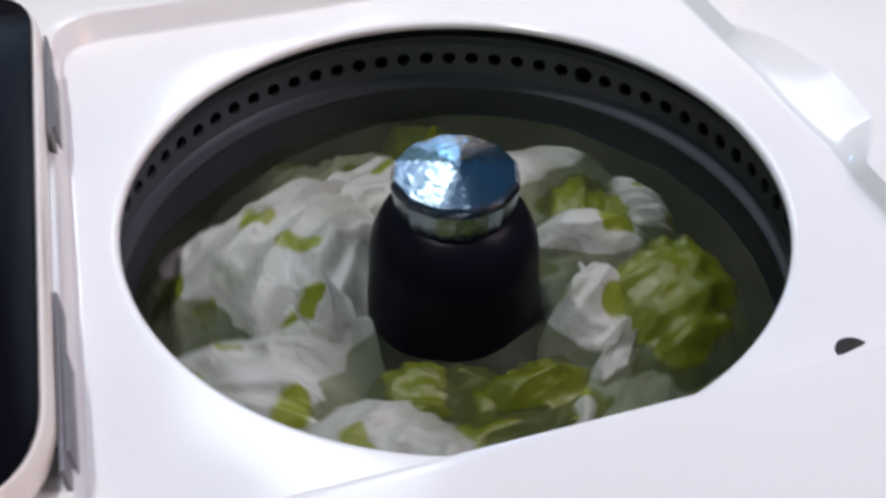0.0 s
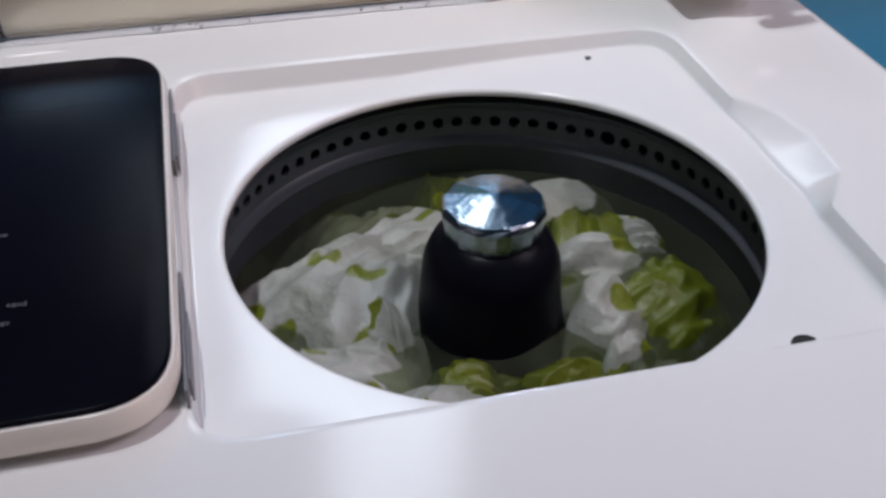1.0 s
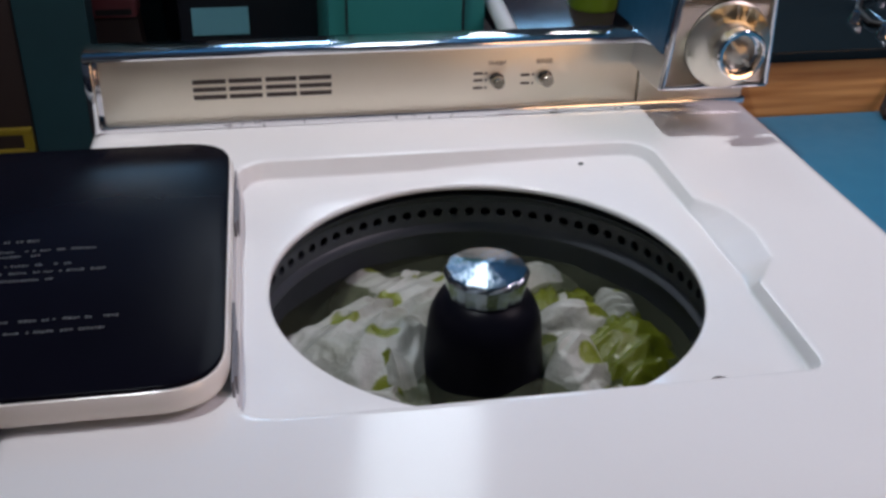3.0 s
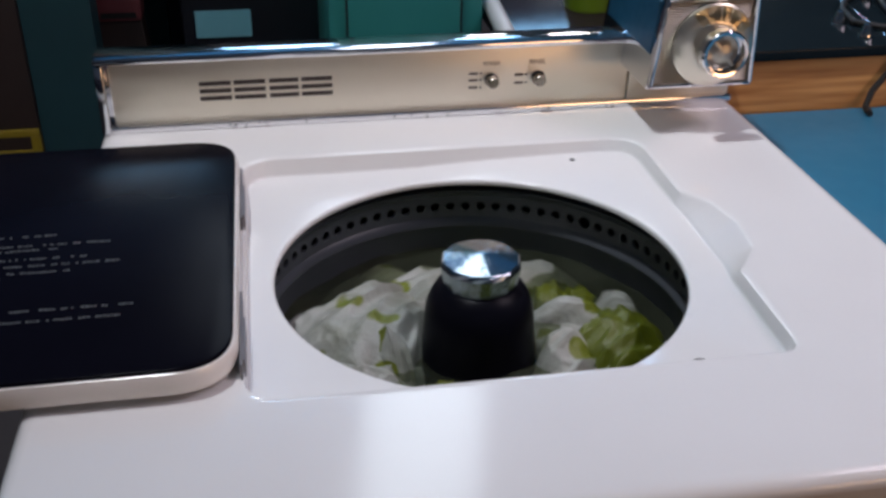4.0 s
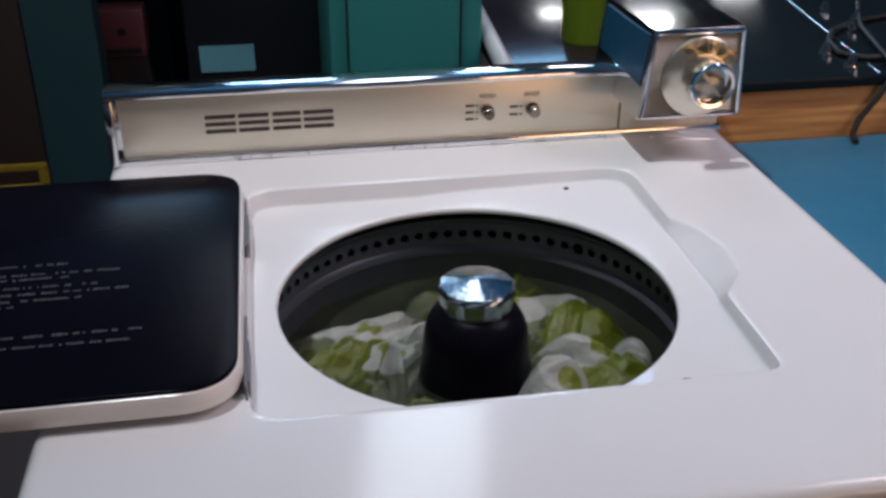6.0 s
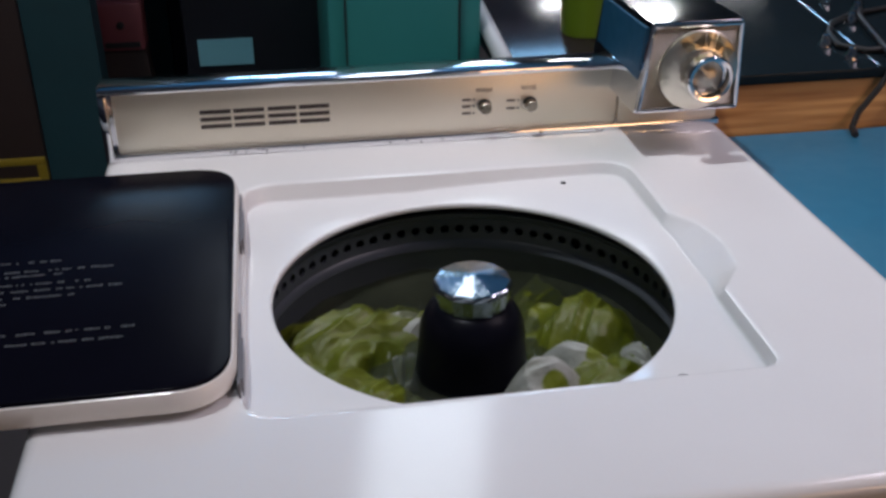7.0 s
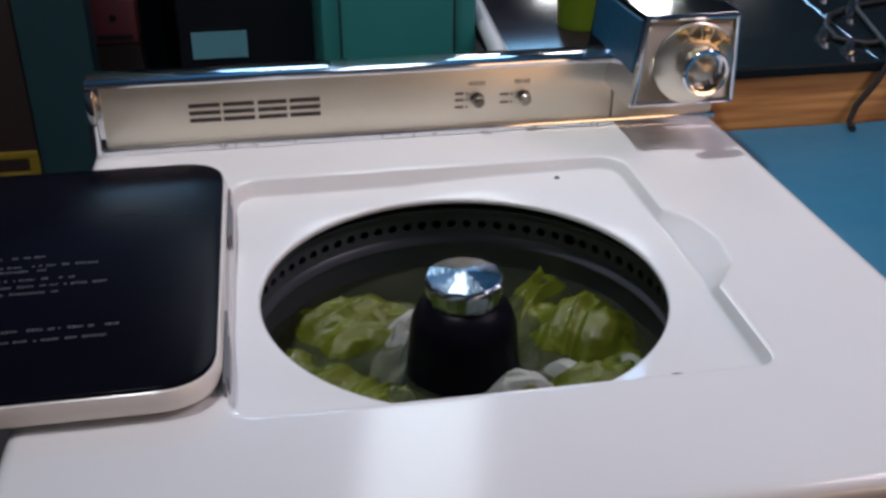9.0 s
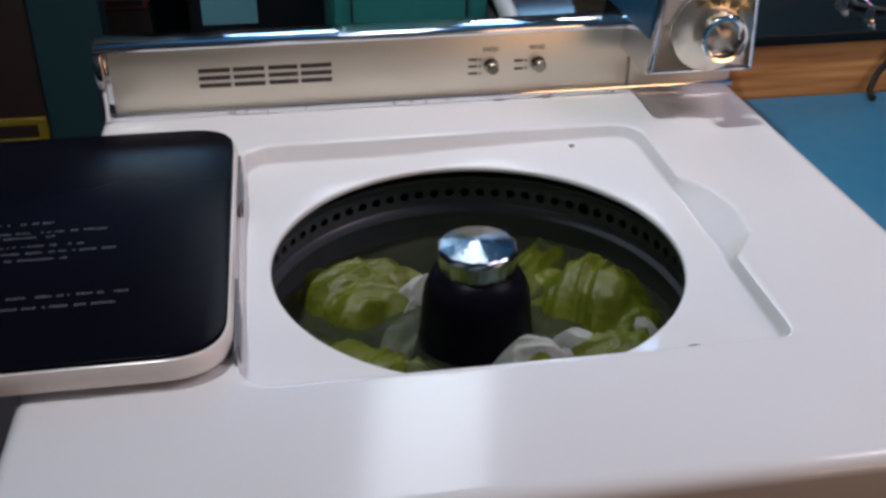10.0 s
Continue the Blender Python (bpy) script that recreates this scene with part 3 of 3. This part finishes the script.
def cloth_mesh(seed, rx, ry, height, fold, lean):
    """A wet crumpled cloth: long uneven folds and creases run over a slumped heap, its rim tucked under."""
    bm, nr, na = bmesh.new(), 54, 150
    off = Vector((seed * 7.3, seed * 3.1, seed * 1.7))
    c, d = math.cos(lean), math.sin(lean)
    rings = []
    for i in range(nr):
        s = (i + 0.2) / (nr - 0.8)
        ring = []
        for k in range(na):
            a = 2 * math.pi * k / na
            way = Vector((math.cos(a), math.sin(a), 0))
            edge = 1 + 0.32 * noise.noise(way * 1.2 + off) + 0.12 * noise.noise(way * 3.5 + off * 1.1)
            p = Vector((rx * s * edge * way.x, ry * s * edge * way.y, 0))
            q = p + noise.noise_vector(p * 9 + off) * 0.022
            along, across = q.y * c - q.x * d, q.x * c + q.y * d
            roll = noise.noise(Vector((along * 7, across * fold, 0)) + off * 0.6)
            crease = 1 - abs(noise.noise(Vector((along * 11, across * fold * 1.9, 4)) + off * 0.8))
            lump = 0.5 + 0.5 * noise.noise(p * 12 + off * 1.3)
            skirt = min(1.0, (1 - s) * 4 + 0.12)
            z = height * (1 - s ** 2.2) * (0.36 + 0.72 * lump) - 0.028 * s ** 3
            wrinkle = 1 - abs(noise.noise(Vector((along * 34, across * fold * 2.6, 9)) + off * 0.5))
            z += skirt * (0.0185 * roll * (0.4 + lump) + 0.0100 * (crease ** 2 - 0.5) + 0.0050 * (wrinkle ** 2 - 0.5))
            slide = 0.012 * roll * skirt
            ring.append((p.x + slide * c, p.y + slide * d, z))
        rings.append(ring)
    rings.append([(x * 0.9, y * 0.9, z - 0.02) for x, y, z in rings[-1]])
    loops(bm, rings, True, True)
    return bm


# angle about the axis in degrees, distance, width, breadth, height, folds a metre, green or white, turn, rise before and after the load rolls over
LOADS = [
    (100, 0.108, 0.090, 0.055, 0.042, 22, 0, 10, 0.003, -0.020),
    (142, 0.108, 0.088, 0.066, 0.050, 26, 0, 60, 0.004, -0.022),
    (186, 0.115, 0.080, 0.060, 0.034, 24, 0, 20, -0.001, -0.022),
    (226, 0.122, 0.080, 0.052, 0.030, 27, 0, 110, -0.003, -0.018),
    (58, 0.112, 0.090, 0.052, 0.038, 23, 0, 130, -0.001, -0.024),
    (14, 0.104, 0.070, 0.048, 0.036, 28, 0, 40, -0.003, -0.006),
    (308, 0.122, 0.085, 0.048, 0.030, 25, 0, 80, -0.003, -0.014),
    (343, 0.125, 0.066, 0.048, 0.040, 31, 1, 75, -0.001, 0.004),
    (268, 0.114, 0.095, 0.052, 0.026, 27, 1, 10, -0.006, -0.004),
    (82, 0.148, 0.090, 0.030, 0.024, 29, 1, 0, -0.006, -0.002),
    (30, 0.122, 0.080, 0.055, 0.042, 26, 1, 110, -0.022, 0.004),
    (178, 0.114, 0.080, 0.060, 0.044, 25, 1, 30, -0.024, 0.006),
    (222, 0.122, 0.075, 0.052, 0.036, 29, 1, 95, -0.024, 0.002),
    (128, 0.120, 0.085, 0.050, 0.030, 24, 1, 15, -0.020, -0.008),
    (172, 0.080, 0.040, 0.026, 0.034, 40, 0, 100, 0.002, -0.014),
    (240, 0.085, 0.045, 0.028, 0.026, 38, 1, 10, -0.004, -0.010),
    (128, 0.078, 0.050, 0.028, 0.034, 36, 0, 45, 0.000, 0.008),
    (330, 0.086, 0.060, 0.028, 0.038, 44, 0, 100, -0.004, 0.006),
    (20, 0.150, 0.040, 0.026, 0.030, 40, 0, 70, 0.002, 0.000),
    (200, 0.150, 0.042, 0.024, 0.026, 39, 1, 90, -0.006, -0.002),
    (150, 0.095, 0.030, 0.020, 0.030, 41, 1, 30, 0.002, -0.010),
    (292, 0.090, 0.045, 0.030, 0.030, 37, 1, 60, 0.000, 0.002),
    (105, 0.090, 0.045, 0.024, 0.026, 38, 1, 20, -0.004, -0.012),
]
laundry = []
for n, (ang, dist, rx, ry, h, fold, green, turn, za, zb) in enumerate(LOADS):
    ob = mesh_object("laundry", cloth_mesh(n + 1, rx * 1.15, ry * 1.22, h * 1.10, fold, n * 1.9), GREEN_CLOTH if green else WHITE_CLOTH, crease=80)
    tagged(ob, "wet green cotton garment churning in the wash" if green else "wet white cotton garment with green print churning in the wash", "laundry", "laundry in the tub")
    laundry.append(ob)

# ---------------------------------------------------------------- beside and behind the machine
counter = thing("counter", (1.6, -0.5, 0), "blue laminate counter beside the washing machine", "counter")
part("worktop", boxes((0.693 - 1.6, 2.6 - 1.6, -1.6 + 0.5, 0.046 + 0.5, 0.842, 0.877), bevel=0.003), BLUE, counter)
part("base", boxes((0.72 - 1.6, 2.5 - 1.6, -1.5 + 0.5, 0.03 + 0.5, 0.0, 0.842)), BLUE, counter)

cabinet = thing("console_cabinet", (1.5, 0.3, 0), "oak-edged cabinet with a black glossy top and chrome strips", "cabinet")
part("front_board", boxes((0.64 - 1.5, 2.4 - 1.5, 0.050 - 0.3, 0.072 - 0.3, 0.70, 0.940), bevel=0.003), WOOD, cabinet, "honey oak front board")
part("glossy_top", slab([(0.715 - 1.5, 0.045 - 0.3), (2.4 - 1.5, 0.045 - 0.3), (2.4 - 1.5, 0.62 - 0.3), (0.83 - 1.5, 0.62 - 0.3)], 0.941, 0.954, 0.003), GLASS_TOP, cabinet)
part("base", boxes((0.86 - 1.5, 2.38 - 1.5, 0.075 - 0.3, 0.60 - 0.3, 0.0, 0.940)), NAVY, cabinet)
part("chrome_strip", tube([(0.985 - 1.5, 0.56 - 0.3, 0.9545), (0.905 - 1.5, 0.05 - 0.3, 0.9545)], 0.0013), CHROME, cabinet)
for x, y in ((0.985, 0.338), (1.003, 0.282), (0.967, 0.231), (0.879, 0.138), (0.884, 0.082)):
    part("chrome_stud", lathe([(0.0085, 0.9535), (0.0085, 0.958), (0.006, 0.962), (0.0045, 0.969), (0.002, 0.970)], 20, (x - 1.5, y - 0.3), close_last=True), CHROME, cabinet)

for pts in ([(1.05, 0.36, 0.959), (0.985, 0.24, 0.960), (0.945, 0.12, 0.962), (0.925, 0.06, 0.963), (0.915, 0.042, 0.952), (0.903, 0.040, 0.930), (0.882, 0.040, 0.900), (0.875, 0.036, 0.882), (0.868, 0.015, 0.881)],
            [(1.16, 0.300, 0.958), (1.054, 0.285, 0.958), (0.983, 0.257, 0.960), (0.928, 0.213, 0.962), (0.900, 0.170, 0.961), (0.890, 0.122, 0.959), (0.915, 0.098, 0.959), (0.975, 0.100, 0.959), (1.08, 0.125, 0.958)]):
    tagged(mesh_object("cable", tube(pts, 0.0040), CABLE), "black rubber cable lying over the glossy cabinet top", "cable", "cables on the cabinet")

teal_cab = thing("teal_cabinet", (0.45, 1.25, 0), "teal painted metal cabinet", "cabinet")
part("body", boxes((0.29 - 0.45, 0.606 - 0.45, 1.0 - 1.25, 1.5 - 1.25, 0.0, 1.6), bevel=0.006), TEAL, teal_cab)
part("door", boxes((0.327 - 0.45, 0.5565 - 0.45, 0.985 - 1.25, 0.999 - 1.25, 0.05, 1.58), bevel=0.003), TEAL, teal_cab)

for x in (0.325, 0.5585):
    part("door_seam", boxes((x - 0.45 - 0.0018, x - 0.45 + 0.0018, 0.9835 - 1.25, 0.986 - 1.25, 0.06, 1.57)), DARK, teal_cab)

dark_cab = thing("dark_cabinet", (0.14, 1.7, 0), "black appliance with a pale blue card on its front", "appliance")
part("body", boxes((-0.03 - 0.14, 0.33 - 0.14, 1.405 - 1.7, 1.95 - 1.7, 0.0, 1.5), bevel=0.006), NAVY, dark_cab)
part("card", boxes((0.0 - 0.14, 0.13 - 0.14, 1.399 - 1.7, 1.404 - 1.7, 0.572, 0.636)), LABEL_BLUE, dark_cab, "pale blue card")

tagged(mesh_object("partition", boxes((-0.345, -0.20, 1.21, 1.30, 0.0, 1.8)), TEAL_DARK, False), "dark teal display partition", "partition", kind="structure")
tagged(mesh_object("partition_behind", boxes((-0.30, -0.095, 1.76, 1.80, 0.0, 1.8)), TEAL_DARK, False), "dark teal display partition", "partition", kind="structure")
tagged(mesh_object("backing", boxes((-1.2, 0.30, 2.3, 2.34, 0.0, 1.7)), NAVY, False), "black display backing", "partition", kind="structure")
brown = mesh_object("brown_panel", boxes((-0.85, -0.347, 1.2, 1.26, 0.0, 1.6), bevel=0.004), TAUPE)
tagged(brown, "dark brown upright panel", "panel")

vac = thing("upright_appliance", (-0.17, 1.42, 0), "taupe upright appliance with a red plastic head", "appliance")
vb = bmesh.new()
loops(vb, [[(-0.075, -0.03, 0.0), (0.075, -0.03, 0.0), (0.075, 0.05, 0.0), (-0.075, 0.05, 0.0)], [(-0.07, -0.03, 0.42), (0.065, -0.03, 0.42), (0.065, 0.05, 0.42), (-0.07, 0.05, 0.42)], [(-0.058, -0.02, 0.62), (0.05, -0.02, 0.62), (0.05, 0.04, 0.62), (-0.058, 0.04, 0.62)]], True, True)
part("body", vb, TAUPE, vac, smooth=False)
part("head", boxes((-0.06, 0.052, -0.03, 0.05, 0.621, 0.735), bevel=0.008), PINK, vac, "red plastic head")

part("slot", boxes((-0.04, 0.04, -0.0315, -0.028, 0.630, 0.643)), DARK, vac)
switch = lathe([(0.009, 0.0), (0.008, 0.003), (0.003, 0.004)], 20, close_last=True)
switch.transform(pose(0.0, -0.030, 0.683, 90, 0, 0))
part("switch", switch, DARK, vac)

yb = boxes((-0.46, -0.326, 1.10, 1.112, 0.0, 0.435), bevel=0.004)
box(yb, -0.46, -0.326, 1.10, 1.112, 0.466, 0.482, 0.003)
box(yb, -0.46, -0.448, 1.10, 1.112, 0.435, 0.466)
box(yb, -0.345, -0.326, 1.10, 1.112, 0.435, 0.466)
ystand = mesh_object("yellow_stand", yb, YELLOW)
tagged(ystand, "yellow painted display stand on the floor", "stand")

bucket = thing("bucket", (0.842, 1.03, 0.72), "lime green plastic bucket", "bucket")
part("wall", lathe([(0.048, 0.0), (0.052, 0.005), (0.060, 0.22), (0.063, 0.225), (0.063, 0.235), (0.057, 0.235), (0.049, 0.01)], 48, close_first=True, close_last=True), LIME, bucket)

table = thing("table", (1.1, 1.3, 0), "dark glossy table with a white edge strip", "table")
part("tabletop", boxes((0.62 - 1.1, 1.9 - 1.1, 0.60 - 1.3, 1.9 - 1.3, 0.69, 0.72), bevel=0.004), PLUM, table)
part("white_strip", tube([(0.615 - 1.1, 0.76 - 1.3, 0.728), (0.66 - 1.1, 1.4 - 1.3, 0.728)], 0.018), WHITE_PAINT, table)
for x in (0.68, 1.84):
    for y in (0.66, 1.84):
        part("leg", boxes((x - 1.1 - 0.03, x - 1.1 + 0.03, y - 1.3 - 0.03, y - 1.3 + 0.03, 0.0, 0.69)), NAVY, table)


drops, rng = bmesh.new(), random.Random(9)
for x in (0.128, 0.133, 0.142, 0.155, 0.163, 0.205, 0.30, 0.318, 0.335, 0.352, 0.47, 0.535):
    for k in range(2):
        r = rng.uniform(0.0008, 0.0018)
        bmesh.ops.create_icosphere(drops, subdivisions=1, radius=r, matrix=Matrix.Translation((x + rng.uniform(-0.004, 0.004), -0.0062, rng.uniform(0.9165, 0.922))))
tagged(mesh_object("water_drops", drops, CLEAR), "clear water drops on the chrome strip", "water drops", kind="stuff")


# ---------------------------------------------------------------- movement
def swing(t):
    return math.cos(2 * math.pi * (t - 7.57) / 0.93)


def ease(t, a, b):
    f = min(1.0, max(0.0, (t - a) / (b - a)))
    return f * f * (3 - 2 * f)


def motions():
    times = [0.1 * i for i in range(101)]
    walk(agitator, [(t, pose(CX, CY, 0, 0, 0, 10 + 38 * swing(t + 0.05))) for t in times])
    walk(water, [(t, pose(CX, CY, WATER_Z, 0, 0, 12 * swing(t))) for t in times])
    for n, ((ang, dist, rx, ry, h, fold, green, turn, za, zb), ob) in enumerate(zip(LOADS, laundry)):
        rows = []
        for t in times:
            lag = 0.03 * (n % 3)
            a = ang + 20 * (swing(t - lag) - swing(-lag)) + 2.0 * t * math.sin(n * 2.1)
            z = 0.7970 + za + (zb - za) * ease(t, 5.2, 7.0) + 0.004 * math.sin(2 * math.pi * t / 1.3 + n)
            tilt = 7 * math.sin(2 * math.pi * t / 0.93 + n * 1.3)
            rows.append((t, pose(CX, CY, 0, 0, 0, a) @ pose(dist, 0, z, tilt, 4 * math.sin(2 * math.pi * t / 1.7 + n), turn)))
        walk(ob, rows)


motions()
